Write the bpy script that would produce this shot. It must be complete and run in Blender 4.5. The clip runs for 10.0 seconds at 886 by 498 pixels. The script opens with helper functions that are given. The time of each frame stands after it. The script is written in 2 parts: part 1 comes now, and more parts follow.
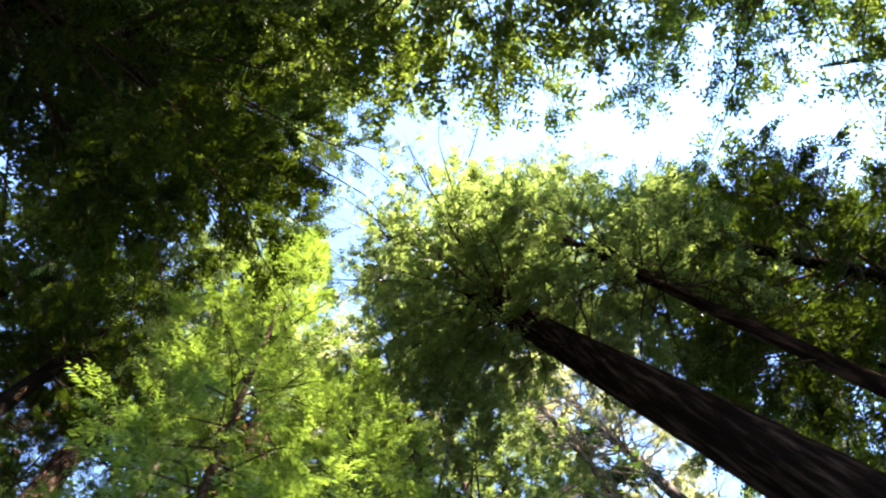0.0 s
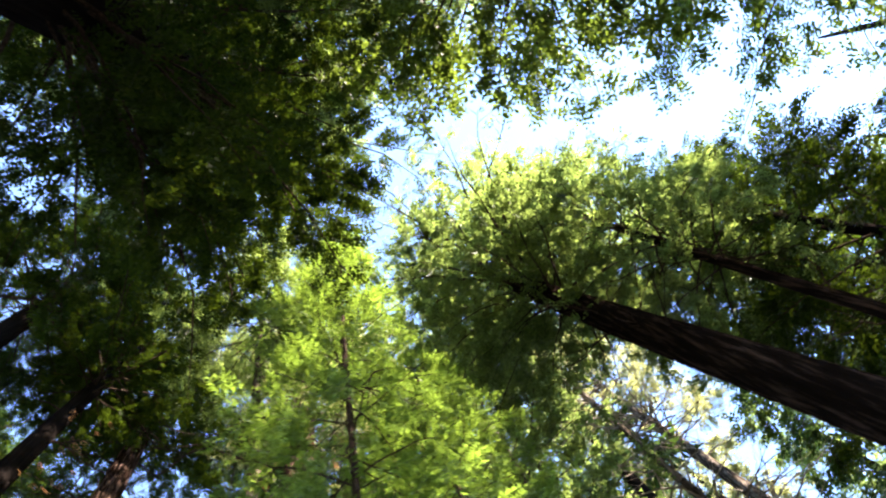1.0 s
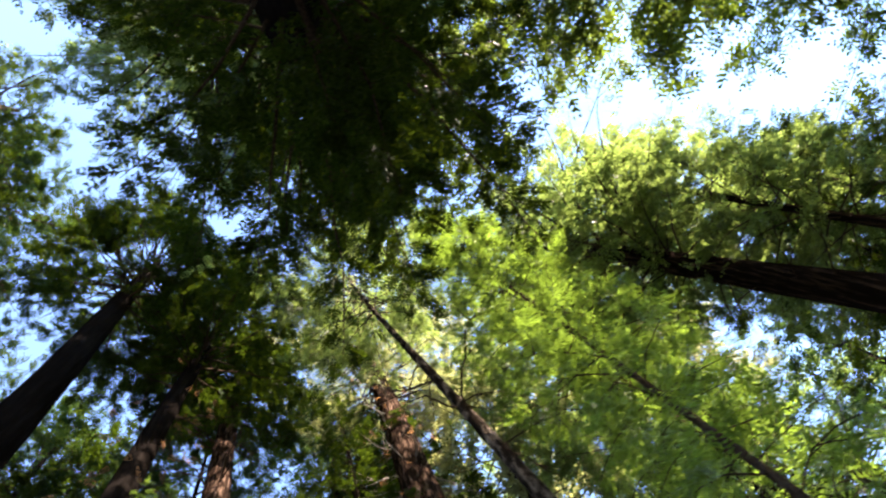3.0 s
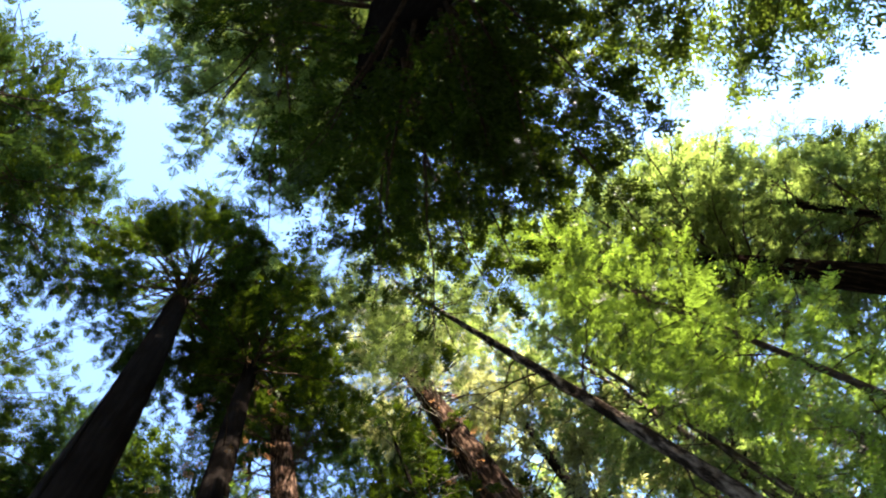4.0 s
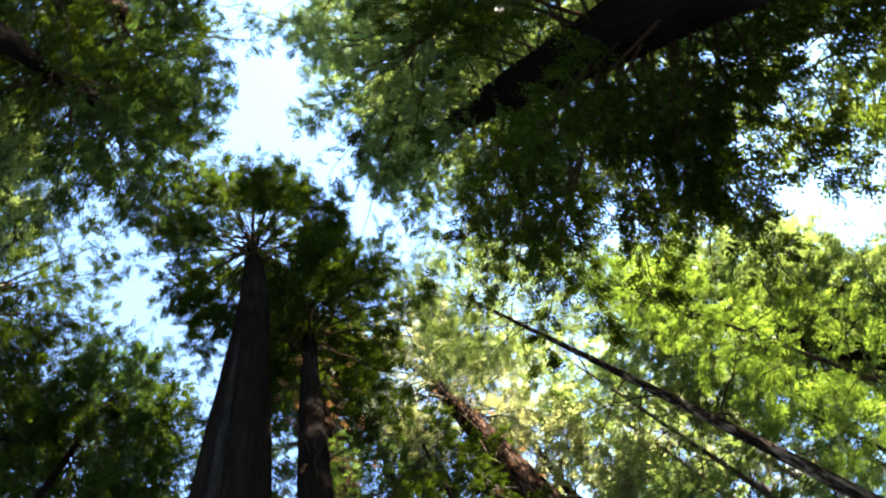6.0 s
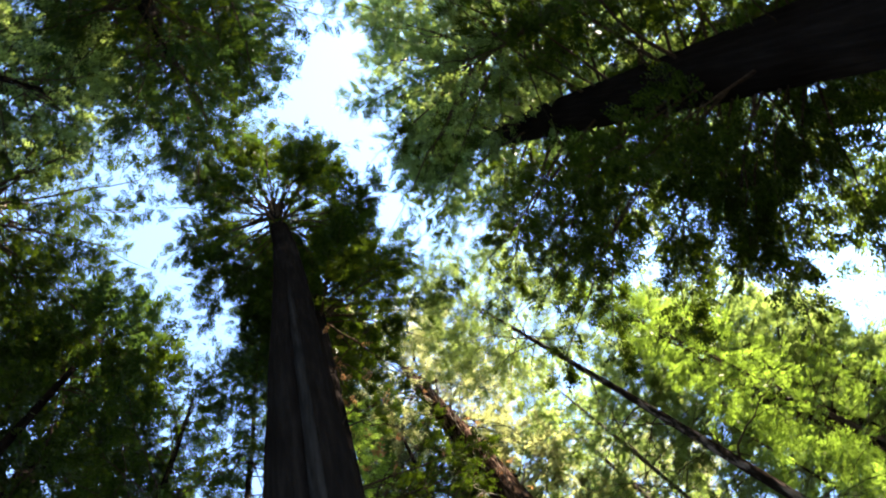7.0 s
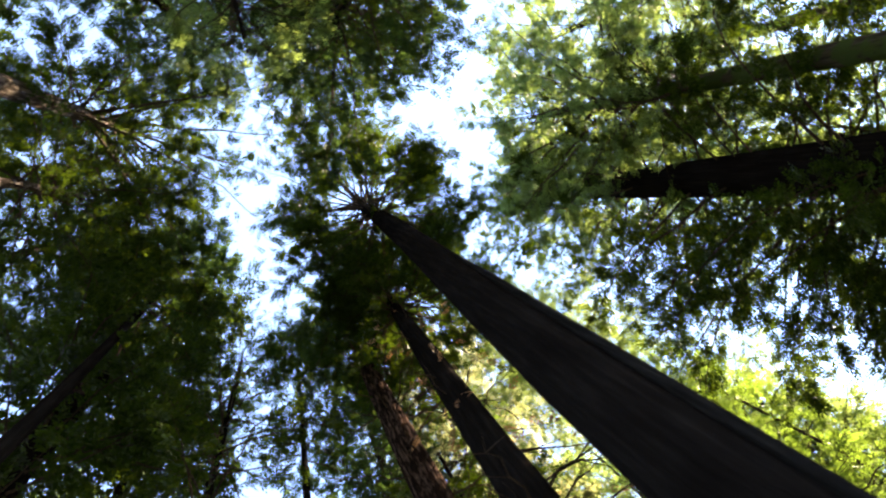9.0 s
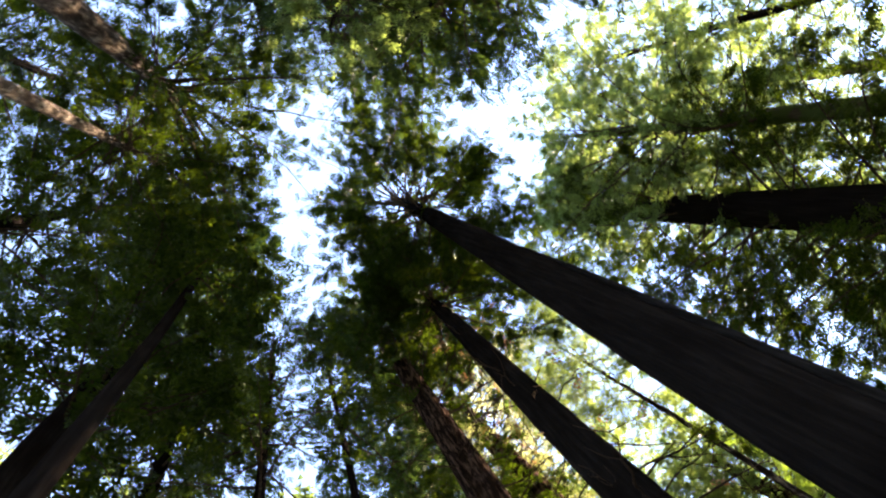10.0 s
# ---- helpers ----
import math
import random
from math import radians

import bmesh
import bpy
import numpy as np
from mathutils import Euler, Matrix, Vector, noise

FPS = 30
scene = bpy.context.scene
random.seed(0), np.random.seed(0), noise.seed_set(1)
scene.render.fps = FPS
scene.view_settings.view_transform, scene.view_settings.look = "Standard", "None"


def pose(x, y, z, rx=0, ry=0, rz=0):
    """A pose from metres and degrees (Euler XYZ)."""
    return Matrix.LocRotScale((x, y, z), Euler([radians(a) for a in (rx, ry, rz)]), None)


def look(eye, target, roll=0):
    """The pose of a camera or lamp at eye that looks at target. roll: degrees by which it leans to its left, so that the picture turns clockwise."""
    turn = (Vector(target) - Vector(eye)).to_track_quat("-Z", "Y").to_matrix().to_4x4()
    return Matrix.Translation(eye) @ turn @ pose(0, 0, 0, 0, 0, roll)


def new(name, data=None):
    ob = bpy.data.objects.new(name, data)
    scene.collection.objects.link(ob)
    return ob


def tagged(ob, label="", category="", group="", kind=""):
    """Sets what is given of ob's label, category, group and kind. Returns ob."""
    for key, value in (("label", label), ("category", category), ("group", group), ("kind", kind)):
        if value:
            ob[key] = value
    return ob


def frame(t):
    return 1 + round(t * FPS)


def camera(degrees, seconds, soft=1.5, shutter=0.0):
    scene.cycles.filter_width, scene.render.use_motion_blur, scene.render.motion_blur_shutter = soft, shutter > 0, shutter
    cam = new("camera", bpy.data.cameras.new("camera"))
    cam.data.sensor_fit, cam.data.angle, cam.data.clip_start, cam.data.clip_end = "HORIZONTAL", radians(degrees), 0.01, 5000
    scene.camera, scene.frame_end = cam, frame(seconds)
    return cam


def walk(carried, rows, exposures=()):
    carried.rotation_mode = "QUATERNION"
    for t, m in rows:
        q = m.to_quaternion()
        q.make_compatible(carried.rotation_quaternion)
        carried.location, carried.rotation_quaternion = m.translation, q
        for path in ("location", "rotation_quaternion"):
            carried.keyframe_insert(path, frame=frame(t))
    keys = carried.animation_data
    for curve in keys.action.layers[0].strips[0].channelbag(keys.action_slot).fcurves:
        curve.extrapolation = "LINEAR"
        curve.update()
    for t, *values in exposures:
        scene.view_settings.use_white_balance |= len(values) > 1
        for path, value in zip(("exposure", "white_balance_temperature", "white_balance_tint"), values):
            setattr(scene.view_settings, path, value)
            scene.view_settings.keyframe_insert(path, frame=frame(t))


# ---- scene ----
cam = camera(67.8, 10.0, soft=2.1, shutter=0.5)
PATH = [
    (0, -0.000, 0.000, 1.818, 171.61, 8.18, 2.98),
    (0.5, -0.875, -0.013, 1.824, 171.83, 8.74, 4.82),
    (1, -2.082, -0.149, 1.802, 171.89, 9.78, 6.93),
    (1.5, -3.424, -0.236, 1.729, 171.97, 10.91, 8.15),
    (2, -4.858, -0.287, 1.673, 172.31, 12.46, 9.00),
    (2.2, -5.473, -0.285, 1.649, 172.46, 13.01, 9.25),
    (3.3, -8.422, -0.099, 1.604, 171.34, 11.23, 7.77),
    (3.5, -9.190, -0.097, 1.625, 171.29, 11.30, 7.85),
    (4, -11.054, -0.103, 1.652, 172.94, 12.67, 7.40),
    (4.5, -12.658, 0.035, 1.738, 169.78, 13.62, 5.59),
    (5, -14.182, 0.222, 1.794, 174.74, 14.20, 3.52),
    (5.5, -15.507, 0.556, 1.927, 173.04, 12.39, -0.32),
    (6, -16.725, 1.028, 1.856, 173.07, 13.61, -6.16),
    (6.2, -17.201, 1.249, 1.824, 172.55, 13.51, -8.60),
    (7.3, -19.644, 2.852, 1.682, 172.58, 14.33, -21.23),
    (7.5, -20.064, 3.244, 1.679, 174.16, 14.48, -23.00),
    (8, -21.147, 4.291, 1.683, 173.91, 14.63, -26.56),
    (8.5, -22.123, 5.460, 1.705, 173.95, 14.16, -29.90),
    (9, -23.227, 6.602, 1.817, 173.42, 13.52, -33.09),
    (9.5, -24.313, 7.752, 1.861, 173.18, 13.48, -36.50),
    (10, -25.336, 8.870, 1.807, 173.07, 13.64, -39.44),
]
walk(cam, [(t, pose(*r)) for t, *r in PATH], exposures=[(0.0, 3.62, 7150, 18.5), (2.2, 3.56, 7300, 18), (3.5, 3.38, 7600, 15), (4.2, 3.55, 7500, 11.5), (6.0, 3.72, 7500, 11), (7.5, 3.67, 7700, 13), (10.0, 3.83, 8800, 19.5)])

# ---- daylight ----
SUN_WAY = Vector((0.54, -0.51, 0.68)).normalized()
world = bpy.data.worlds.new("sky")
world.use_nodes = True
scene.world = world
wn = world.node_tree.nodes
sky = wn.new("ShaderNodeTexSky")
sky.sky_type = "NISHITA"
sky.sun_disc = False
sky.sun_elevation = math.asin(SUN_WAY.z)
sky.sun_rotation = math.atan2(SUN_WAY.x, SUN_WAY.y)
sky.air_density, sky.dust_density, sky.ozone_density = 0.85, 0.0, 5.5
wn["Background"].inputs["Strength"].default_value = 0.118
world.node_tree.links.new(sky.outputs[0], wn["Background"].inputs["Color"])
sun = new("sun", bpy.data.lights.new("sun", "SUN"))
sun.data.energy, sun.data.angle, sun.data.color = 4.2, radians(0.53), (1.0, 0.95, 0.86)
sun.matrix_world = look(SUN_WAY * 200, (0, 0, 0))


# ---- materials ----
def material(name):
    m = bpy.data.materials.new(name)
    m.use_nodes = True
    n, l = m.node_tree.nodes, m.node_tree.links
    return m, n, l, n["Principled BSDF"]


def ramp(n, stops):
    r = n.new("ShaderNodeValToRGB")
    while len(r.color_ramp.elements) < len(stops):
        r.color_ramp.elements.new(0.5)
    for e, (at, c) in zip(r.color_ramp.elements, stops):
        e.position, e.color = at, (*c, 1)
    return r


def bark_material(name, dark, mid, light, moss=0.0, streak=(9, 9, 0.55)):
    m, n, l, b = material(name)
    co = n.new("ShaderNodeTexCoord")
    mp = n.new("ShaderNodeMapping")
    mp.inputs["Scale"].default_value = streak
    l.new(co.outputs["Object"], mp.inputs["Vector"])
    fib = n.new("ShaderNodeTexNoise")
    fib.inputs["Scale"].default_value, fib.inputs["Detail"].default_value, fib.inputs["Roughness"].default_value = 1.0, 8, 0.65
    l.new(mp.outputs[0], fib.inputs["Vector"])
    big = n.new("ShaderNodeTexNoise")
    big.inputs["Scale"].default_value, big.inputs["Detail"].default_value = 0.55, 4
    l.new(co.outputs["Object"], big.inputs["Vector"])
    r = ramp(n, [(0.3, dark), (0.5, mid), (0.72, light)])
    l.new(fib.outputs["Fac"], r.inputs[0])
    r2 = ramp(n, [(0.35, (0.62, 0.6, 0.58)), (0.65, (1.0, 1.0, 1.0))])
    l.new(big.outputs["Fac"], r2.inputs[0])
    mul = n.new("ShaderNodeMixRGB")
    mul.blend_type, mul.inputs[0].default_value = "MULTIPLY", 0.8
    l.new(r.outputs[0], mul.inputs[1])
    l.new(r2.outputs[0], mul.inputs[2])
    out = mul.outputs[0]
    if moss > 0:
        mo = n.new("ShaderNodeTexNoise")
        mo.inputs["Scale"].default_value, mo.inputs["Detail"].default_value = 1.6, 6
        l.new(co.outputs["Object"], mo.inputs["Vector"])
        mr = ramp(n, [(0.62 - moss * 0.35, (0, 0, 0)), (0.72 - moss * 0.35, (1, 1, 1))])
        l.new(mo.outputs["Fac"], mr.inputs[0])
        mx = n.new("ShaderNodeMixRGB")
        mx.inputs[2].default_value = (0.035, 0.05, 0.014, 1)
        l.new(mr.outputs[0], mx.inputs[0])
        l.new(out, mx.inputs[1])
        out = mx.outputs[0]
    l.new(out, b.inputs["Base Color"])
    b.inputs["Roughness"].default_value = 0.95
    b.inputs["Specular IOR Level"].default_value = 0.0
    bump = n.new("ShaderNodeBump")
    bump.inputs["Strength"].default_value, bump.inputs["Distance"].default_value = 1.0, 0.06
    l.new(fib.outputs["Fac"], bump.inputs["Height"])
    l.new(bump.outputs[0], b.inputs["Normal"])
    return m


def leaf_material(name, deep, fresh, glow, through_part=0.45, gloss=0.06):
    """Leaves: a waxy upper face and light that shines through; each leaf has a shade of its own."""
    m, n, l, b = material(name)
    geo = n.new("ShaderNodeNewGeometry")
    co = n.new("ShaderNodeTexCoord")
    patch = n.new("ShaderNodeTexNoise")
    patch.inputs["Scale"].default_value, patch.inputs["Detail"].default_value = 0.45, 3
    l.new(co.outputs["Object"], patch.inputs["Vector"])
    mixv = n.new("ShaderNodeMath")
    mixv.operation = "MULTIPLY_ADD"
    mixv.inputs[1].default_value, mixv.inputs[2].default_value = 0.55, 0.0
    l.new(geo.outputs["Random Per Island"], mixv.inputs[0])
    add = n.new("ShaderNodeMath")
    add.operation = "MULTIPLY_ADD"
    add.inputs[1].default_value = 0.5
    l.new(patch.outputs["Fac"], add.inputs[0])
    l.new(mixv.outputs[0], add.inputs[2])
    r = ramp(n, [(0.27, deep), (0.78, fresh), (0.97, tuple(0.7 * a + 0.3 * g for a, g in zip(fresh, (0.2, 0.15, 0.03))))])
    l.new(add.outputs[0], r.inputs[0])
    l.new(r.outputs[0], b.inputs["Base Color"])
    b.inputs["Roughness"].default_value = 0.5
    b.inputs["Specular IOR Level"].default_value = gloss
    tr = n.new("ShaderNodeBsdfTranslucent")
    r3 = ramp(n, [(0.1, tuple(0.35 * g for g in glow)), (0.85, glow)])
    l.new(add.outputs[0], r3.inputs[0])
    l.new(r3.outputs[0], tr.inputs["Color"])
    mix = n.new("ShaderNodeMixShader")
    mix.inputs[0].default_value = through_part
    l.new(b.outputs[0], mix.inputs[1])
    l.new(tr.outputs[0], mix.inputs[2])
    l.new(mix.outputs[0], n["Material Output"].inputs["Surface"])
    return m


# Far darker than redwood bark is: the trunks' shade is put into the colour.
BARK = bark_material("shaded_redwood_bark", (0.006, 0.005, 0.0045), (0.0105, 0.0084, 0.0076), (0.019, 0.0155, 0.014))
# Reddish bark; the pale end of its ramp paints flecks of sunlight.
BARK_RED = bark_material("red_sun_flecked_bark", (0.009, 0.0055, 0.0045), (0.021, 0.0125, 0.0095), (0.2, 0.128, 0.096), streak=(8, 8, 1.1))
# Russet furrows, with sunlit flecks coloured in as the lightest streaks.
BARK_RUSSET = bark_material("russet_furrowed_sun_flecked_bark", (0.007, 0.0048, 0.004), (0.0115, 0.0078, 0.0064), (0.08, 0.05, 0.038), streak=(9, 9, 0.7))
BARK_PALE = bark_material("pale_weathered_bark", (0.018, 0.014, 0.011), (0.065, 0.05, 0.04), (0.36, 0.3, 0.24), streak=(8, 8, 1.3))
# Dark bark whose pale patches are sun flecks painted into the colour.
BARK_SLIM = bark_material("sun_flecked_slim_bark", (0.01, 0.008, 0.006), (0.02, 0.015, 0.012), (0.34, 0.27, 0.22), streak=(4.5, 4.5, 1.2))
BARK_GREY = bark_material("grey_weathered_bark", (0.007, 0.0065, 0.0062), (0.016, 0.0145, 0.014), (0.034, 0.031, 0.03))
BARK_MOSS = bark_material("mossy_bark", (0.016, 0.012, 0.009), (0.045, 0.034, 0.024), (0.085, 0.068, 0.05), moss=0.6)
TWIG = bark_material("branch_bark", (0.02, 0.014, 0.01), (0.05, 0.036, 0.027), (0.1, 0.075, 0.055), streak=(14, 14, 6))
DEAD = bark_material("dead_branch_wood", (0.12, 0.1, 0.08), (0.26, 0.22, 0.18), (0.45, 0.4, 0.34), streak=(14, 14, 6))
# Redwood needles twice: a dark copy for shaded crowns, then a brighter one.
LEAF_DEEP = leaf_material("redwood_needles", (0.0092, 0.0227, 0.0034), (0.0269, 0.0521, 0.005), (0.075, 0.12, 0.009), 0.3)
# The brighter copy has the sunlight on a crown put into its colour.
LEAF_SUNLIT = leaf_material("sunlit_redwood_needles", (0.017, 0.035, 0.008), (0.072, 0.105, 0.026), (0.26, 0.36, 0.08), 0.52, 0.2)
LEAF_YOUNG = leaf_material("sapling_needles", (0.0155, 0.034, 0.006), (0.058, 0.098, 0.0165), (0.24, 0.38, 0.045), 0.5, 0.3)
LEAF_BLUE = leaf_material("fir_needles", (0.0101, 0.026, 0.0076), (0.0252, 0.0521, 0.0118), (0.068, 0.125, 0.022), 0.36)
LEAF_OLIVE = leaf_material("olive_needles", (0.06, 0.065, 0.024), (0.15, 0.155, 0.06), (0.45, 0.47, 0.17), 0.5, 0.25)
LEAF_BROAD = leaf_material("broad_leaves", (0.0202, 0.042, 0.0067), (0.0403, 0.0756, 0.0101), (0.1764, 0.252, 0.0294), 0.5)
LEAF_RUST = leaf_material("withered_needles", (0.14, 0.065, 0.03), (0.24, 0.12, 0.06), (0.4, 0.2, 0.08), 0.4)


def litter_material():
    m, n, l, b = material("needle_litter")
    co = n.new("ShaderNodeTexCoord")
    a = n.new("ShaderNodeTexNoise")
    a.inputs["Scale"].default_value, a.inputs["Detail"].default_value = 14, 9
    c = n.new("ShaderNodeTexNoise")
    c.inputs["Scale"].default_value, c.inputs["Detail"].default_value = 0.35, 4
    for t in (a, c):
        l.new(co.outputs["Object"], t.inputs["Vector"])
    r = ramp(n, [(0.3, (0.018, 0.012, 0.008)), (0.55, (0.05, 0.032, 0.02)), (0.75, (0.1, 0.068, 0.042))])
    g = ramp(n, [(0.5, (0, 0, 0)), (0.62, (0.6, 0.6, 0.6))])
    l.new(a.outputs["Fac"], r.inputs[0])
    l.new(c.outputs["Fac"], g.inputs[0])
    mx = n.new("ShaderNodeMixRGB")
    mx.inputs[2].default_value = (0.035, 0.055, 0.018, 1)
    l.new(g.outputs[0], mx.inputs[0])
    l.new(r.outputs[0], mx.inputs[1])
    l.new(mx.outputs[0], b.inputs["Base Color"])
    b.inputs["Roughness"].default_value = 0.95
    bp = n.new("ShaderNodeBump")
    bp.inputs["Distance"].default_value = 0.05
    l.new(a.outputs["Fac"], bp.inputs["Height"])
    l.new(bp.outputs[0], b.inputs["Normal"])
    return m


# ---- mesh tools ----
def mesh_of(name, verts, faces, mat, smooth=False):
    """verts: (n, 3) array; faces: (m, k) array, all of one size k."""
    me = bpy.data.meshes.new(name)
    verts, faces = np.asarray(verts, np.float32), np.asarray(faces, np.int32)
    k = faces.shape[1]
    me.vertices.add(len(verts))
    me.vertices.foreach_set("co", verts.ravel())
    me.loops.add(faces.size)
    me.loops.foreach_set("vertex_index", faces.ravel())
    me.polygons.add(len(faces))
    me.polygons.foreach_set("loop_start", np.arange(0, faces.size, k, dtype=np.int32))
    me.polygons.foreach_set("loop_total", np.full(len(faces), k, np.int32))
    if smooth:
        me.polygons.foreach_set("use_smooth", np.ones(len(faces), bool))
    me.materials.append(mat)
    me.update(calc_edges=True)
    return me


def part(name, me, parent, label=""):
    ob = new(name, me)
    ob.parent = parent
    if label:
        tagged(ob, label)
    return ob


def tube(points, radii, sides):
    """A tapered tube along points, closed by its thin end: vertices and quads."""
    p, r = np.asarray(points, float), np.asarray(radii, float)
    d = np.gradient(p, axis=0)
    d /= np.linalg.norm(d, axis=1)[:, None] + 1e-9
    ref = np.where(np.abs(d[:, 2:3]) > 0.9, [[1.0, 0, 0]], [[0, 0, 1.0]])
    u = np.cross(d, ref)
    u /= np.linalg.norm(u, axis=1)[:, None] + 1e-9
    v = np.cross(d, u)
    a = np.arange(sides) * 2 * np.pi / sides
    ring = p[:, None] + r[:, None, None] * (np.cos(a)[None, :, None] * u[:, None] + np.sin(a)[None, :, None] * v[:, None])
    i, j = np.meshgrid(np.arange(len(p) - 1), np.arange(sides), indexing="ij")
    k = (j + 1) % sides
    quads = np.stack([i * sides + j, i * sides + k, (i + 1) * sides + k, (i + 1) * sides + j], -1).reshape(-1, 4)
    return ring.reshape(-1, 3), quads


def merged(pieces):
    vs, fs, n = [], [], 0
    for v, f in pieces:
        vs.append(v)
        fs.append(f + n)
        n += len(v)
    return np.concatenate(vs), np.concatenate(fs)


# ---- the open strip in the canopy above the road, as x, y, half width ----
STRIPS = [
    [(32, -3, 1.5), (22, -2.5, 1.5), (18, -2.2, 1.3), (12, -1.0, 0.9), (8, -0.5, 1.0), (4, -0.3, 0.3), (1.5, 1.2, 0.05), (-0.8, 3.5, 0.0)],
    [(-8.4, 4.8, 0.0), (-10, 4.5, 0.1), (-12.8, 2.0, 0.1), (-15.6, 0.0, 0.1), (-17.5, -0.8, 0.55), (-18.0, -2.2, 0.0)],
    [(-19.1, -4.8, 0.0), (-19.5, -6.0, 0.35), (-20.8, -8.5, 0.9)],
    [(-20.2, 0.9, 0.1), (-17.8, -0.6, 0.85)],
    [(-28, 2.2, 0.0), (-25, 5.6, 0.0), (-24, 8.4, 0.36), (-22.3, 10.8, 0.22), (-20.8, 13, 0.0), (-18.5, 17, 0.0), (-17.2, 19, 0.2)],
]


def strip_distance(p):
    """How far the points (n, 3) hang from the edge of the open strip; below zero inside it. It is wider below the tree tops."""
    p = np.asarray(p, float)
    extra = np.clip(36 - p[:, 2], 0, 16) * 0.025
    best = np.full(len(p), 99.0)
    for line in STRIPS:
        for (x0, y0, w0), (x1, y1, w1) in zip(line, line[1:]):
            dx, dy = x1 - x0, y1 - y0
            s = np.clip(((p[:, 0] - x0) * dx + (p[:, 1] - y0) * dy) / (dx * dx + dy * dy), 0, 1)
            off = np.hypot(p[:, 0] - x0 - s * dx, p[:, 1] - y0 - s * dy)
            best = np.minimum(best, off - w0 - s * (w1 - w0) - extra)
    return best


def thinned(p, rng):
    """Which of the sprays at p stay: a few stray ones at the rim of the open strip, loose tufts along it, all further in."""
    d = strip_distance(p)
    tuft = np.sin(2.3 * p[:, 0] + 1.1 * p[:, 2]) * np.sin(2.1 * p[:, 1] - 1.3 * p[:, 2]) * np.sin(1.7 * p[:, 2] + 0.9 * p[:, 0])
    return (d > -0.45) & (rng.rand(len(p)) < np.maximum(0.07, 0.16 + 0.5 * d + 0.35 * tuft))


# ---- sprays of leaves: one flat twig end with its leaflets ----
def spray_shape(pairs, length, leaf, width, angle, lance, rng):
    """Leaflets as folded kites, or as plain lances where the tree stands further off: vertices (k, 4 or 3, 3)."""
    out = []
    for i in range(pairs):
        at = length * (0.12 + 0.8 * i / pairs)
        for side in (-1, 1):
            a = radians(angle + rng.uniform(-10, 10)) * side
            size = leaf * (1 - 0.45 * i / pairs) * rng.uniform(0.8, 1.15)
            d = np.array([np.cos(a), np.sin(a), -0.15])
            q = np.array([-np.sin(a), np.cos(a), rng.uniform(-0.5, 0.5)])
            base = np.array([at, 0, 0])
            w = width * rng.uniform(0.8, 1.2)
            if lance:
                out.append([base - q * w / 3, base + d * size * 0.45 + q * w * 0.7, base + d * size])
            else:
                out.append([base, base + d * size * 0.45 + q * w / 2, base + d * size, base + d * size * 0.5 - q * w / 2])
    tip = np.array([length * 0.85, 0, 0])
    end = [tip, tip + [leaf * 0.4, width / 2, 0], tip + [leaf * 0.9, 0, -0.03], tip + [leaf * 0.4, -width / 2, 0]]
    out.append(end[1:] if lance else end)
    return np.array(out)


SHAPES = {}
for kind, args in {"needle": (4, 0.52, 0.205, 0.084, 50, True), "fine": (4, 0.52, 0.2, 0.058, 52, True), "young": (6, 0.5, 0.19, 0.045, 55, True), "broad": (2, 0.5, 0.17, 0.105, 60, False),
                   "far": (2, 0.5, 0.34, 0.15, 50, True)}.items():
    SHAPES[kind] = [spray_shape(*args, np.random.RandomState(7 + i)) for i in range(6)]


def sprays(points, ways, sizes, kind, rng, droop=0.25, twist=0.6):
    """One mesh's vertices and faces for all sprays of a crown."""
    n = len(points)
    d = ways + rng.normal(0, 0.35, (n, 3))
    d[:, 2] -= droop * rng.uniform(0.2, 1.6, n)
    d /= np.linalg.norm(d, axis=1)[:, None]
    side = np.cross([0, 0, 1.0], d) + rng.normal(0, 0.05, (n, 3))
    side += np.cross(d, side) * rng.normal(0, twist, n)[:, None]
    side -= d * (side * d).sum(1)[:, None]
    side /= np.linalg.norm(side, axis=1)[:, None] + 1e-9
    up = np.cross(d, side)
    vs = []
    pick = rng.randint(0, 6, n)
    for i, shape in enumerate(SHAPES[kind]):
        m = pick == i
        s = shape.reshape(-1, 3)
        v = points[m][:, None] + sizes[m][:, None, None] * (
            s[None, :, 0:1] * d[m][:, None] + s[None, :, 1:2] * side[m][:, None] + s[None, :, 2:3] * up[m][:, None])
        vs.append(v.reshape(-1, 3))
    v = np.concatenate(vs)
    return v, np.arange(len(v)).reshape(-1, SHAPES[kind][0].shape[1])


# ---- trees ----
def trunk_radius(z, height, radius, taper=0.42):
    """Old trunks keep their girth far up and taper late."""
    return radius * (max(1 - z / height, 0) ** taper * 0.94 + 0.06)


def trunk_mesh(height, radius, lean, rng, bark, sides, flute=0.06, bend=0.0, taper=0.42):
    zs = np.concatenate([[-0.25, 0.0, 0.25, 0.6, 1.1, 1.8], np.arange(2.8, height, 1.1), [height]])
    a = np.arange(sides) * 2 * np.pi / sides
    ph = rng.uniform(0, 2 * np.pi, 6)
    rings = []
    for z in zs:
        r = trunk_radius(max(z, 0), height, radius, taper) * (1 + 0.75 * math.exp(-max(z, 0) / 1.1))
        wob = flute * (np.sin(5 * a + ph[0] + 0.05 * z) * 0.6 + np.sin(8 * a + ph[1] - 0.09 * z) * 0.5 + np.sin(13 * a + ph[2] + 0.17 * z) * 0.35)
        wob = wob * (0.5 + math.exp(-max(z, 0) / 3)) + rng.normal(0, 0.012, sides)
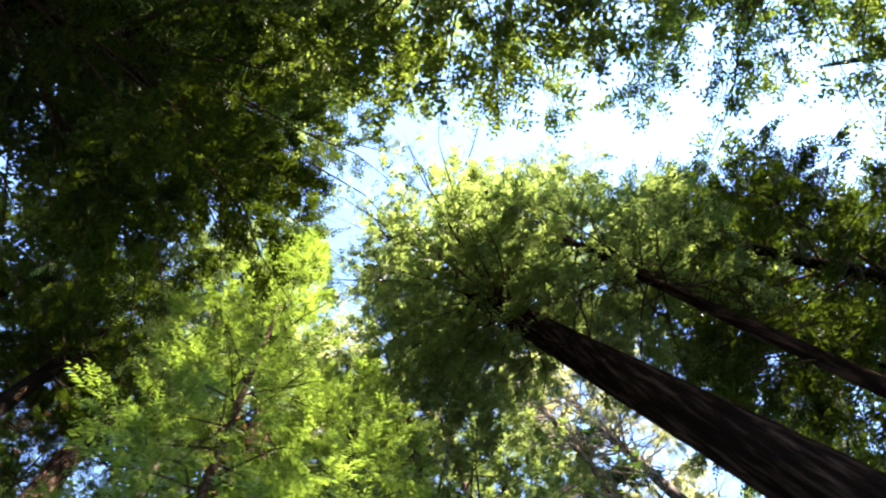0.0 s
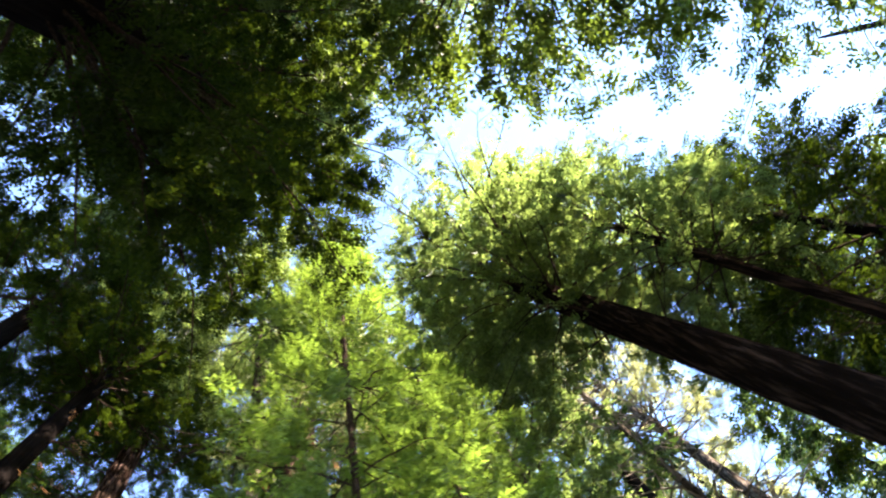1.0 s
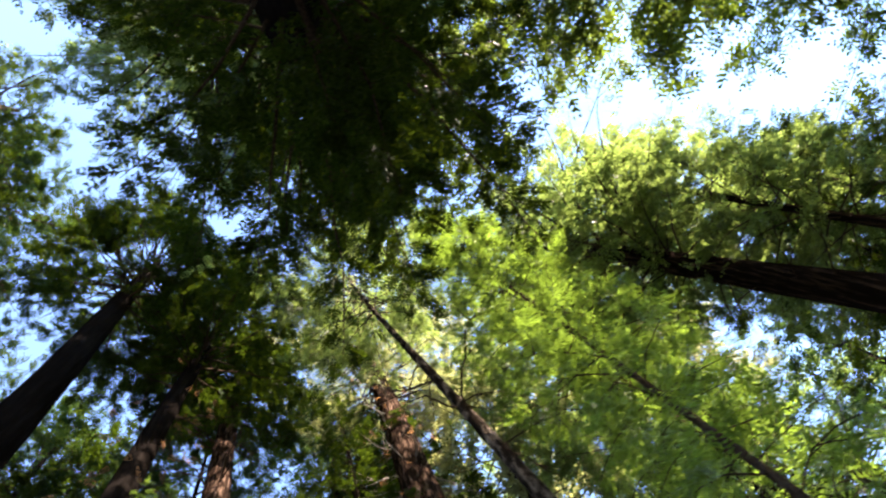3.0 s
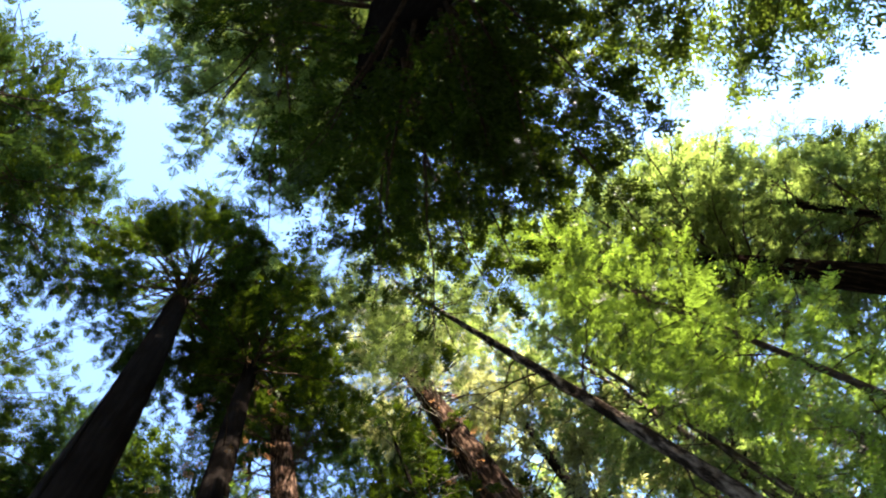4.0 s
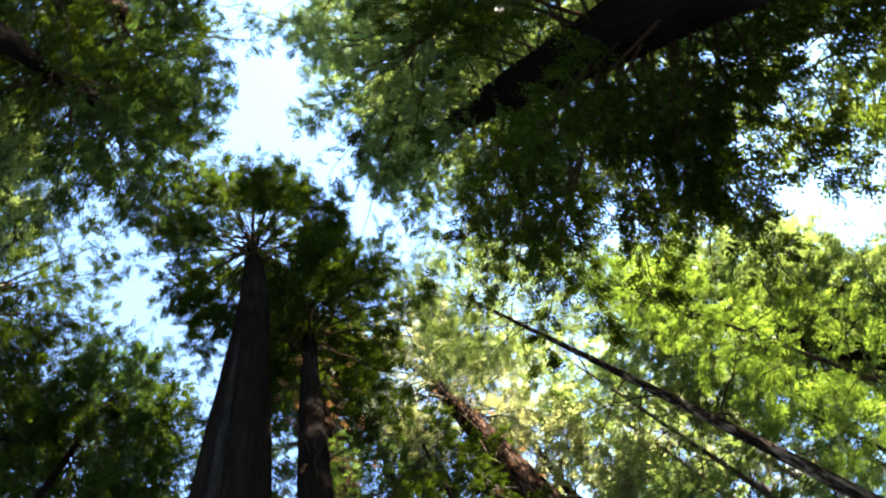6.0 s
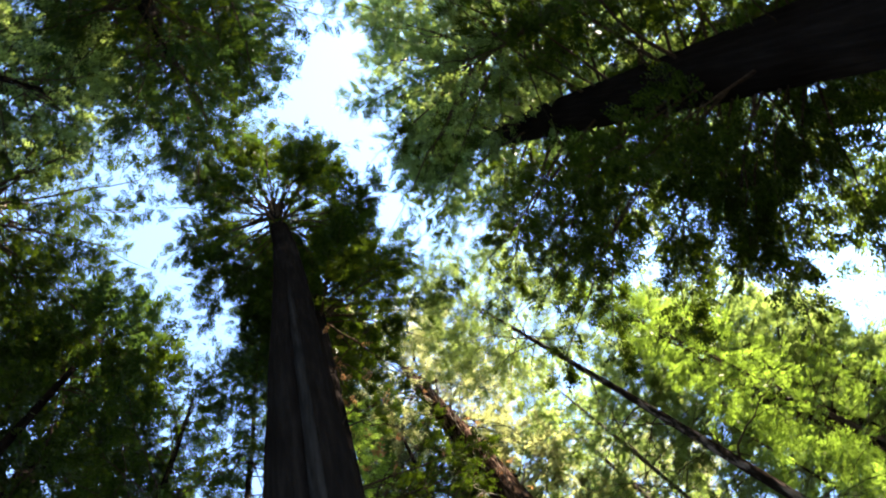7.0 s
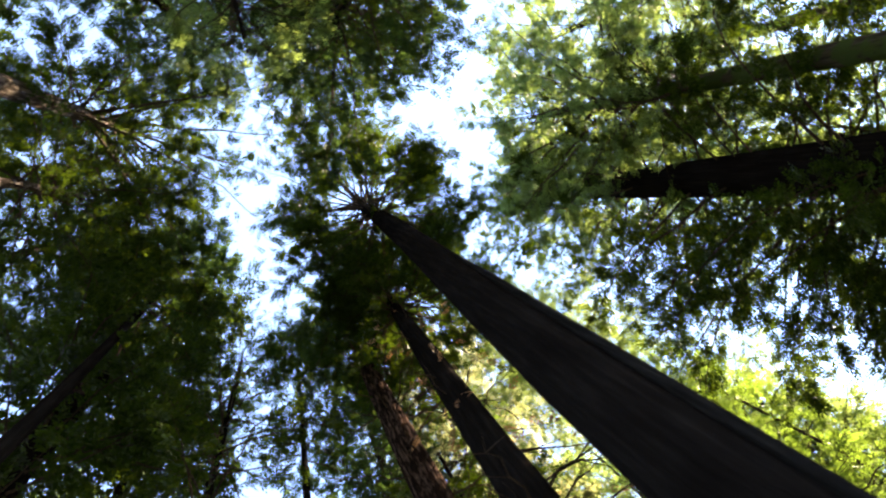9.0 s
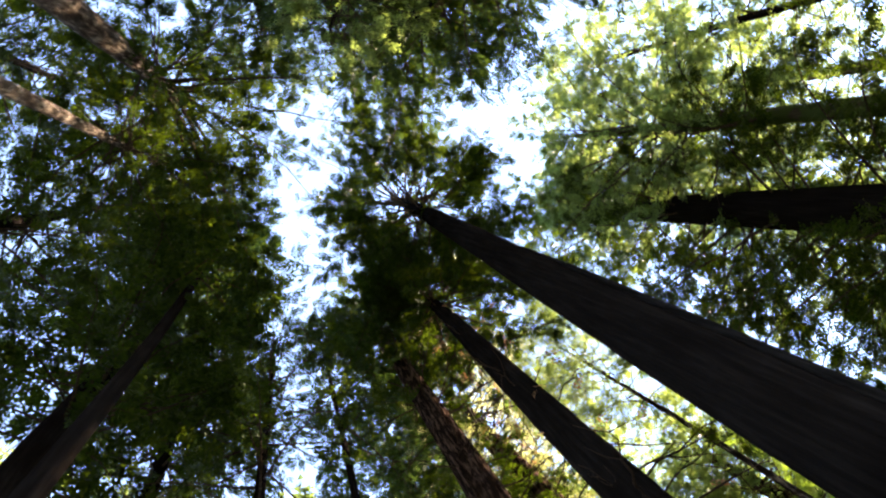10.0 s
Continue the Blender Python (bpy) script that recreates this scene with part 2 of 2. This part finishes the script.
        bx, by = bend * math.sin(z * 0.16 + ph[3]), bend * math.sin(z * 0.13 + ph[4])
        rr = r * (1 + wob)
        rings.append(np.stack([lean[0] * (z - 2) + bx + rr * np.cos(a), lean[1] * (z - 2) + by + rr * np.sin(a), np.full(sides, z)], 1))
    v = np.concatenate(rings)
    i, j = np.meshgrid(np.arange(len(zs) - 1), np.arange(sides), indexing="ij")
    k = (j + 1) % sides
    f = np.stack([i * sides + j, i * sides + k, (i + 1) * sides + k, (i + 1) * sides + j], -1).reshape(-1, 4)

    def axis(z):
        return np.array([lean[0] * (z - 2) + bend * math.sin(z * 0.16 + ph[3]), lean[1] * (z - 2) + bend * math.sin(z * 0.13 + ph[4]), z])

    def thick(z):
        return trunk_radius(z, height, radius, taper)

    return mesh_of("trunk", v, f, bark, smooth=True), axis, thick


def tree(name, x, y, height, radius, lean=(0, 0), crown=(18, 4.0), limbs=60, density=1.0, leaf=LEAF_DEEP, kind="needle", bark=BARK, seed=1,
         dead=0, dead_range=(8, 20), near=True, label="", group="trees along the road", profile=0.3, rise=0.25, spray=1.0, sides=28, bare=0.22, tilt=None,
         category="tree", bend=0.08, rust=0, over_road=False, dome=True, dead_length=(0.8, 2.8), sprout=0, stack=0.9, clear=None, dead_wood=TWIG, taper=0.42):
    """A conifer: a fluted tapered trunk, limbs that sag outwards, and a crown of leaf sprays along them."""
    rng = np.random.RandomState(seed)
    root = tagged(new(name), label, category, group)
    root.location = (x, y, 0)
    me, axis, thick = trunk_mesh(height, radius, lean, rng, bark, sides, bend=bend, taper=taper)
    part("trunk", me, root)
    low, wide = crown
    pts, ways, sizes, wood = [], [], [], []
    here = np.array([x, y, 0])
    for i in range(limbs):
        u = ((i + rng.uniform(0, 1)) / limbs) ** stack
        z = low + (height - low) * u * 0.985
        reach = wide * (min(1.0, 0.55 + u / max(profile, 0.01) * 0.45) if u < profile else (1 - ((u - profile) / (1 - profile)) ** 2.2) ** 0.5 * 0.9 + 0.1 if dome else ((1 - u) / (1 - profile)) ** 0.8 * 0.88 + 0.12) * rng.uniform(0.65, 1.12)
        az = i * 2.39996 + rng.uniform(-0.5, 0.5)
        if clear is not None and z < clear[2] and math.cos(az - math.atan2(clear[1], clear[0])) > 0.88:
            continue
        if tilt is not None:
            reach *= 1 + tilt[2] * math.cos(az - math.atan2(tilt[1], tilt[0]))
        s = np.linspace(0, 1, 9)
        out = np.array([math.cos(az), math.sin(az), 0.0])
        across = np.array([-math.sin(az), math.cos(az), 0.0])
        sway = rng.normal(0, 0.12) * reach
        wander = np.cumsum(rng.normal(0, 0.022 * reach, (9, 3)), 0) * s[:, None]
        climb, sag = rise * reach * rng.uniform(0.4, 1.5), rng.uniform(0.25, 0.6) * reach * (1 - 0.5 * u)
        p = axis(z) + np.outer(s, out) * reach + np.outer(s**2, across) * sway + np.outer(climb * s - sag * s**2.2, [0, 0, 1]) + wander
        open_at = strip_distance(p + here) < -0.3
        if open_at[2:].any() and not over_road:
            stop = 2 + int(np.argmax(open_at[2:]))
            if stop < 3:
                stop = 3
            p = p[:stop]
        m = len(p)
        r0 = min(0.02 + 0.0075 * reach, thick(z) * 0.3)
        wood.append(tube(p, np.linspace(r0, 0.008, m), 4) if near else tube(p[::2], np.linspace(r0, 0.01, len(p[::2])), 3))
        span = reach * (m - 1) / 8
        # side twigs
        count = int(span * 4.0 * density) + 2
        at = rng.uniform(bare, 1.0, count) ** 0.85 * (m - 1)
        b = np.clip(at.astype(int), 0, m - 2)
        fr = (at - b)[:, None]
        base = p[b] * (1 - fr) + p[b + 1] * fr
        along = p[b + 1] - p[b]
        along /= np.linalg.norm(along, axis=1)[:, None] + 1e-9
        sd = np.where(rng.rand(count) < 0.5, -1.0, 1.0)
        w = along * rng.uniform(0.35, 0.9, count)[:, None] + across * (sd * rng.uniform(0.5, 1.0, count))[:, None]
        w[:, 2] += rng.normal(-0.05, 0.25, count)
        w /= np.linalg.norm(w, axis=1)[:, None]
        tl = (0.35 + 0.3 * (1 - at / (m - 1)) * span**0.6) * rng.uniform(0.6, 1.3, count)
        if near:
            for q in range(0, count, 4):
                mid = base[q] + w[q] * tl[q] * 0.5
                wood.append(tube(np.array([base[q], mid, base[q] + w[q] * tl[q] - [0, 0, 0.08]]), [0.014, 0.01, 0.005], 3))
        for frac in (0.2, 0.55, 0.8, 0.95, 1.05):
            pts.append(base + w * (tl * frac)[:, None] + rng.normal(0, 0.07, (count, 3)))
            ways.append(w)
            sizes.append(rng.uniform(0.7, 1.25, count) * spray)
    if wood:
        if near:
            big = [t for t in wood if len(t[0]) > 10]
            small = [t for t in wood if len(t[0]) <= 10]
            for v, f in big:
                part("branch", mesh_of("branch", v, f, TWIG, True), root)
            if small:
                tagged(part("twig_tangle", mesh_of("twig_tangle", *merged(small), TWIG), root), kind="stuff")
        else:
            tagged(part("branch_tangle", mesh_of("branch_tangle", *merged(wood), TWIG), root), kind="stuff")
    P, W, S = np.concatenate(pts), np.concatenate(ways), np.concatenate(sizes)
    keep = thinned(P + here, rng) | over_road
    v, f = sprays(P[keep], W[keep], S[keep], kind, rng)
    tagged(part("crown", mesh_of("crown", v, f, leaf), root), kind="stuff")
    for i in range(dead):
        z = rng.uniform(*dead_range)
        az = rng.uniform(0, 2 * np.pi)
        ln = rng.uniform(*dead_length)
        s = np.linspace(0, 1, 7)
        out = np.array([math.cos(az), math.sin(az), 0])
        p = axis(z) + np.outer(s, out) * ln + np.outer(rng.uniform(0.0, 0.5) * s - rng.uniform(0.1, 0.5) * s**2, [0, 0, 1]) * ln
        p[1:] += rng.normal(0, 0.022 * ln, (6, 3))
        pieces = [tube(p, np.linspace((0.03 if dead_wood is DEAD else 0.018) + 0.008 * ln, 0.006, 7), 5)]
        for q in range(3):
            k = rng.randint(2, 6)
            e = p[k] + (p[k] - p[k - 1]) * 2 + rng.normal(0, 0.14 * ln, 3)
            pieces.append(tube(np.array([p[k], (p[k] + e) / 2 + rng.normal(0, 0.04, 3), e]), [0.014, 0.01, 0.004], 4))
        part("dead_branch", mesh_of("dead_branch", *merged(pieces), dead_wood, True), root, "bare grey dead branch" if dead_wood is DEAD else "thin bare dark dead branch")
    for many, where, name_, leaf_, note in ((rust, dead_range, "withered_foliage", LEAF_RUST, "rust-brown withered needle sprays"),
                                           (sprout, (15, 23), "sprout_foliage", LEAF_YOUNG, "bright green sprouts growing from the trunk")):
        if many:
            q = rng.rand(many, 3)
            z = where[0] + (where[1] - where[0]) * q[:, 0]
            az = q[:, 1] * 2 * np.pi if leaf_ is LEAF_RUST else q[:, 1] * 1.5 - 0.6
            rr = 0.45 + (0.8 if leaf_ is LEAF_YOUNG else 1.4) * q[:, 2]
            base = np.array([axis(k) for k in z]) + np.stack([np.cos(az) * rr, np.sin(az) * rr, 0 * az], 1)
            v, f = sprays(base, np.stack([np.cos(az), np.sin(az), 0 * az - 0.5], 1), np.full(many, 0.55 if leaf_ is LEAF_YOUNG else 0.9), kind, rng)
            tagged(part(name_, mesh_of(name_, v, f, leaf_), root, note), kind="stuff")
    return root


# ---- ground ----
def build_ground():
    radii = [0, 2, 4, 7, 11, 16, 23, 32, 45, 65, 100, 180, 400, 1000, 3500]
    n = 64
    rng = np.random.RandomState(3)
    v, f = [(-10.0, 2.0, 0.0)], []
    for r in radii[1:]:
        for k in range(n):
            a = 2 * math.pi * k / n
            v.append((-10 + r * math.cos(a), 2 + r * math.sin(a), rng.uniform(-0.05, 0.05)))
    me = bpy.data.meshes.new("ground")
    for k in range(n):
        f.append((0, 1 + k, 1 + (k + 1) % n))
    for i in range(len(radii) - 2):
        for k in range(n):
            a, b = 1 + i * n + k, 1 + i * n + (k + 1) % n
            f.append((a, a + n, b + n, b))
    me.from_pydata(v, [], f)
    me.materials.append(litter_material())
    tagged(new("ground", me), "brown forest floor covered with needle litter", "ground", kind="structure")


build_ground()

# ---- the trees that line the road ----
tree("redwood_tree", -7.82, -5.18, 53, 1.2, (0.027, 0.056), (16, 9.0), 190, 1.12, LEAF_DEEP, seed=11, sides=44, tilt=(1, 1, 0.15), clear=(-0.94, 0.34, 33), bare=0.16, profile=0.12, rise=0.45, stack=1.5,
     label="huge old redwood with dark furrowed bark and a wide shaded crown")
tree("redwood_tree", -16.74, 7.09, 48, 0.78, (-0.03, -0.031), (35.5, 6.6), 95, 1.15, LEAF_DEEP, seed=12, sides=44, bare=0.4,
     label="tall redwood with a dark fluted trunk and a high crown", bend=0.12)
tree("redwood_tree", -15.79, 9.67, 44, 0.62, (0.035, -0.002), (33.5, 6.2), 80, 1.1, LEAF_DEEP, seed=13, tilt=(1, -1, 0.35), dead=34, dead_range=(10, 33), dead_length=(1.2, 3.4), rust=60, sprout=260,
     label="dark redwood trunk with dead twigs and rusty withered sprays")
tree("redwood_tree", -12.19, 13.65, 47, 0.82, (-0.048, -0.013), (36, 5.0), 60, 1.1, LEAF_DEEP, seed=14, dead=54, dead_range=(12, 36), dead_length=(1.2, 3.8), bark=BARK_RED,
     label="redwood with sun-flecked colour on its reddish bark")
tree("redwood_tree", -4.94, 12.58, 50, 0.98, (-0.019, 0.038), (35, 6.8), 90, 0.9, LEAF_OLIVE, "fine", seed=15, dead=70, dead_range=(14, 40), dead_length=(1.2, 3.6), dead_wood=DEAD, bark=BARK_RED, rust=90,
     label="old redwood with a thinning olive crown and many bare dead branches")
tree("slender_redwood_tree", -3.6, 6.52, 41, 0.21, (-0.081, 0.011), (28, 4.6), 75, 0.9, LEAF_SUNLIT, "fine", seed=16, bark=BARK_SLIM, taper=0.75, dead=12, dead_range=(9, 24),
     label="slender redwood with sun-flecked colour on its thin trunk", bend=0.1)
tree("redwood_tree", 6.21, 4.26, 37, 0.56, (-0.043, 0.069), (22.5, 6.4), 115, 1.0, LEAF_SUNLIT, seed=17, bark=BARK_RUSSET, taper=0.27, bare=0.08, tilt=(-0.3, -1, 0.25), dead=18, dead_range=(16, 27),
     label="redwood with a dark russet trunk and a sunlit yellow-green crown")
tree("redwood_tree", 9.18, 4.85, 34, 0.21, (-0.037, -0.045), (18, 4.3), 80, 1.0, LEAF_SUNLIT, seed=18, bark=BARK_RUSSET, dead=18, dead_range=(12, 26), dead_length=(0.8, 2.4),
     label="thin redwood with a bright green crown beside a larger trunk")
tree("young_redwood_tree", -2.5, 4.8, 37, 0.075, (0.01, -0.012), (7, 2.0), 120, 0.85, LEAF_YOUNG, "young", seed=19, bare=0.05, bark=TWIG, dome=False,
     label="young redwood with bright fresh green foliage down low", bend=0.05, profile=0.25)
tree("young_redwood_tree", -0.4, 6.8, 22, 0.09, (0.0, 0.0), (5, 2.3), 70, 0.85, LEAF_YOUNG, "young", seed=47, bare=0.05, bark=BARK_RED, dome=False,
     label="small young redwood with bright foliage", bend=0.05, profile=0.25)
tree("redwood_tree", 1.8, 11.2, 41, 0.15, (0, 0), (19, 5.0), 60, 0.65, LEAF_SUNLIT, seed=41, bark=BARK_PALE, label="slim redwood with a loose light green crown")
tree("redwood_tree", 3.6, 13.5, 43, 0.2, (0, 0), (18, 5.2), 65, 0.75, LEAF_SUNLIT, seed=42, bark=BARK_PALE, label="redwood with a bright green crown behind others")
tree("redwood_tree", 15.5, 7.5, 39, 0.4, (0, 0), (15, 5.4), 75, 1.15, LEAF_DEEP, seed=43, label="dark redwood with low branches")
tree("redwood_tree", -9.0, 18.5, 47, 0.5, (0, 0), (22, 5.0), 60, 0.9, LEAF_BLUE, seed=44, label="tall redwood with a cool green crown")
tree("bare_fir_tree", 16.41, 17.17, 49, 0.46, (-0.037, 0.035), (33, 5.8), 90, 1.0, LEAF_OLIVE, "fine", seed=20, bark=BARK_PALE, rise=1.3, bare=0.5, dead=90, dead_wood=DEAD, dead_range=(18, 42), dead_length=(1.5, 4.2),
     label="half-dead fir with pale bare branches")
tree("bare_fir_tree", 9.51, 13.29, 40, 0.24, (-0.013, 0.01), (33, 2.4), 28, 0.7, LEAF_OLIVE, "fine", seed=21, dome=False, bark=BARK_PALE, dead=120, dead_wood=DEAD, dead_range=(14, 38), dead_length=(1.5, 4.2),
     label="half-dead fir with pale bare branches")
tree("slender_redwood_tree", -6.94, -12.08, 46, 0.45, (-0.009, -0.009), (26, 4.4), 55, 0.6, LEAF_SUNLIT, seed=22, bark=BARK_PALE,
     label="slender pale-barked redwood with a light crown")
tree("redwood_tree", -10.25, -6.11, 48, 0.52, (-0.011, -0.004), (27, 7.4), 95, 0.8, LEAF_SUNLIT, seed=23, bark=BARK_MOSS,
     label="redwood with a moss-covered trunk and a high sunlit green crown", tilt=(-0.6, 0.8, 0.2))
tree("redwood_tree", -25.45, 21.8, 47, 0.9, (0.0, -0.07), (22, 6.8), 95, 0.8, LEAF_DEEP, "far", seed=24, tilt=(0, -1, 0.3), label="dark redwood with a dense low crown")
tree("redwood_tree", -21.26, 21.41, 46, 0.42, (-0.02, -0.016), (24, 6.0), 70, 0.65, LEAF_DEEP, seed=25, label="slender shaded redwood with a dark crown")
# The pale bark of these two trunks paints in the sunlight on them.
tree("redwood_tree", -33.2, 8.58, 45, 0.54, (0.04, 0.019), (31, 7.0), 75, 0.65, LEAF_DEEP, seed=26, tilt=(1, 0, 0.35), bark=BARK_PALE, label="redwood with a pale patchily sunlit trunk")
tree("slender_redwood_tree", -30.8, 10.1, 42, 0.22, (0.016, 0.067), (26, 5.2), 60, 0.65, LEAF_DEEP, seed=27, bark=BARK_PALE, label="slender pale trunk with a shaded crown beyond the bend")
tree("redwood_tree", -19.6, 17.2, 43, 0.22, (0, 0), (18, 5.0), 65, 0.65, LEAF_DEEP, seed=48, label="shaded redwood with a dark full crown")
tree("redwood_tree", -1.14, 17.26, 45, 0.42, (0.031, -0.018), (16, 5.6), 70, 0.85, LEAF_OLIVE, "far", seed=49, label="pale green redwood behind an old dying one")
for x, y, h, leaf, seed in ((-5.43, 18.87, 46, LEAF_DEEP, 57), (2.2, 25.0, 46, LEAF_SUNLIT, 58), (-3.0, 25.5, 47, LEAF_DEEP, 59), (13.0, 24.0, 44, LEAF_BLUE, 51), (20.0, 25.0, 46, LEAF_OLIVE, 52), (22.5, 16.0, 42, LEAF_BLUE, 53), (7.5, 19.5, 43, LEAF_SUNLIT, 54), (26.0, 21.0, 44, LEAF_SUNLIT, 55)):
    tree("redwood_tree", x, y, h, 0.38, (0, 0), (15, 5.0), 60, 0.8, leaf, "far", seed=seed, label="tall redwood with a loose crown in the second row")
tree("redwood_tree", -31.5, 16.5, 44, 0.4, (0, 0), (20, 6.0), 60, 0.42, LEAF_DEEP, seed=56, label="shaded redwood standing beyond the bend of the road")
tree("slender_redwood_tree", -8.0, 15.2, 40, 0.2, (0, 0), (15, 3.6), 60, 0.8, LEAF_DEEP, seed=60, label="slender shaded redwood between two old trunks")
# across the road and further along it
tree("redwood_tree", -24.07, -5.18, 47, 0.6, (0.0, 0.006), (22, 6.6), 75, 0.6, LEAF_DEEP, seed=28, bark=BARK_RED, label="redwood with reddish bark across the road")
tree("redwood_tree", -28.0, -9.5, 47, 0.6, (0, 0.01), (20, 5.4), 65, 0.52, LEAF_BLUE, seed=29, label="tall redwood with a blue-green crown")
tree("redwood_tree", -27.79, -3.8, 46, 0.36, (0.03, 0.061), (25, 5.6), 65, 0.65, LEAF_DEEP, seed=35, label="redwood with a dark crown over the road's edge")
tree("redwood_tree", -23.6, -3.5, 46, 0.45, (-0.045, 0.075), (26, 7.0), 85, 0.7, LEAF_BLUE, seed=36, label="slim redwood with a cool green crown")
tree("redwood_tree", 19.5, -8.5, 40, 0.45, (0, 0), (10, 6.0), 70, 0.8, LEAF_DEEP, "far", seed=46, label="redwood with branches down to the roadside")
tree("redwood_tree", 14.3, 4.2, 35, 0.3, (0, 0), (11, 6.0), 95, 1.6, LEAF_DEEP, seed=37, label="dark understorey redwood with low branches", dome=False)
tree("redwood_tree", -31.2, 3.2, 46, 0.5, (0, 0), (26, 4.6), 50, 0.45, LEAF_BLUE, seed=30, label="redwood with a thin cool green crown")
tree("redwood_tree", -12.1, -10.4, 51, 0.26, (-0.022, -0.015), (26, 7.0), 80, 0.5, LEAF_SUNLIT, seed=31, label="slim redwood with a light green crown")
tree("redwood_tree", -2.4, -9.6, 45, 0.5, (0, 0.03), (18, 6.6), 75, 0.72, LEAF_SUNLIT, seed=45, tilt=(0, 1, 0.35), label="redwood with a spreading sunlit green crown")
tree("redwood_tree", 2.8, -9.2, 42, 0.5, (0, 0), (20, 5.2), 60, 0.6, LEAF_SUNLIT, seed=33, label="redwood with a loose light green crown")
tree("redwood_tree", -27.6, 2.6, 36, 0.16, (0, 0), (20, 3.0), 45, 0.6, LEAF_SUNLIT, seed=64, label="small redwood with fresh green foliage under taller ones")
tree("redwood_tree", -37.5, 12.5, 44, 0.4, (0, 0), (22, 5.0), 60, 0.6, LEAF_DEEP, seed=65, label="shaded redwood far along the road")
tree("redwood_tree", -25.2, 15.2, 47, 0.25, (0, 0), (33, 4.6), 60, 0.85, LEAF_BLUE, seed=66, label="redwood with a high dark blue-green crown")
tree("redwood_tree", -16.2, 16.4, 45, 0.2, (0, 0), (29, 5.0), 50, 0.6, LEAF_BLUE, seed=62, label="redwood with a cool green crown behind the tall one")
# broad-leaved trees that hang over the road
tree("broadleaf_tree", 3.6, -8.0, 28, 0.3, (0.0, 0.06), (14, 8.8), 84, 1.0, LEAF_BROAD, "broad", seed=32, label="spreading broadleaf tree with sparse sunlit leaves",
     profile=0.6, rise=0.5, bare=0.4, bark=BARK_PALE, over_road=True)
tree("broadleaf_tree", 14.5, -8.0, 28, 0.28, (0.0, 0.05), (13, 8.5), 64, 0.75, LEAF_BROAD, "broad", seed=34, label="broadleaf tree reaching over the road with small leaves",
     profile=0.6, rise=0.5, bare=0.4, bark=BARK_PALE, over_road=True)

# a weathered ridge of bark that runs up the tall trunk beside the road
tall = [o for o in scene.objects if o.type == "EMPTY" and abs(o.location.x + 16.74) < 0.01][0]
zs = np.linspace(0.0, 23, 24)
rad = np.array([trunk_radius(z, 48, 0.78) for z in zs]) * (1 + 0.75 * np.exp(-zs / 1.1))
az = math.atan2(-0.85, -0.5) + 0.012 * (zs - 10)
ridge = np.stack([-0.03 * (zs - 2) + rad * 0.97 * np.cos(az), -0.031 * (zs - 2) + rad * 0.97 * np.sin(az), zs], 1)
part("bark_ridge", mesh_of("bark_ridge", *tube(ridge, np.interp(zs, [0, 4, 18, 23], [0.2, 0.12, 0.1, 0.02]), 8), BARK_GREY, True), tall, "grey weathered ridge of bark")

# ---- woods behind: mostly unseen, added to close the place and shape its light ----
stand = [(o.location.x, o.location.y) for o in scene.objects if o.type == "EMPTY"]
way = [(20, -2), (12, -1), (0, 0), (-8.4, 0), (-14.1, 0.3), (-17, 1.3), (-21.4, 4), (-26.7, 9.3), (-33, 16), (-40, 24)]
for gx in range(-60, 46, 6):
    for gy in range(-34, 46, 6):
        rng = np.random.RandomState((gx + 100) * 1000 + gy + 100)
        x, y = gx + rng.uniform(-2, 2), gy + rng.uniform(-2, 2)
        road = min(math.hypot(x - a, y - b) for a, b in way)
        clearing = 3 < x < 22 and 7 < y < 19.5
        if clearing or road < 10 or road > 27 or min(math.hypot(x - a, y - b) for a, b in stand) < 4.2:
            continue
        # Sunny zones draw brighter needle colours more often, as painted sunlight.
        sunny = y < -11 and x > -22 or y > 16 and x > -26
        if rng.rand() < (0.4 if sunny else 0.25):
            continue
        leaf = [LEAF_DEEP, LEAF_SUNLIT, LEAF_BLUE, LEAF_SUNLIT, LEAF_OLIVE][rng.randint(5)] if sunny else [LEAF_DEEP, LEAF_DEEP, LEAF_BLUE, LEAF_SUNLIT][rng.randint(4)]
        # Unseen outer ring with crowns near the ground, to block sky light from the horizon.
        edge = road > 19
        # Kept short so that the sun gets over them to the roadside crowns.
        low_stand = x > -16 and y < -8
        # Crowns brought down low in the west to screen the trunks from low sky light.
        low_screen = x < -24 and not edge
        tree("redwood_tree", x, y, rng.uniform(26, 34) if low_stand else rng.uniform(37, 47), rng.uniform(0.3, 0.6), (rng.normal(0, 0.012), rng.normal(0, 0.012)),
             (rng.uniform(1.5, 3) if edge else rng.uniform(4, 7) if low_screen else rng.uniform(13, 22), rng.uniform(4.2, 5.4)), 18 if edge else 42 if low_screen else 33, 0.38 if edge else 0.5, leaf, "far", seed=20000 + (gx + 100) * 100 + gy, near=False,
             spray=2.5 if edge else 1.15, sides=10, label="redwood standing among others in the woods", group="trees of the woods", dome=not edge)
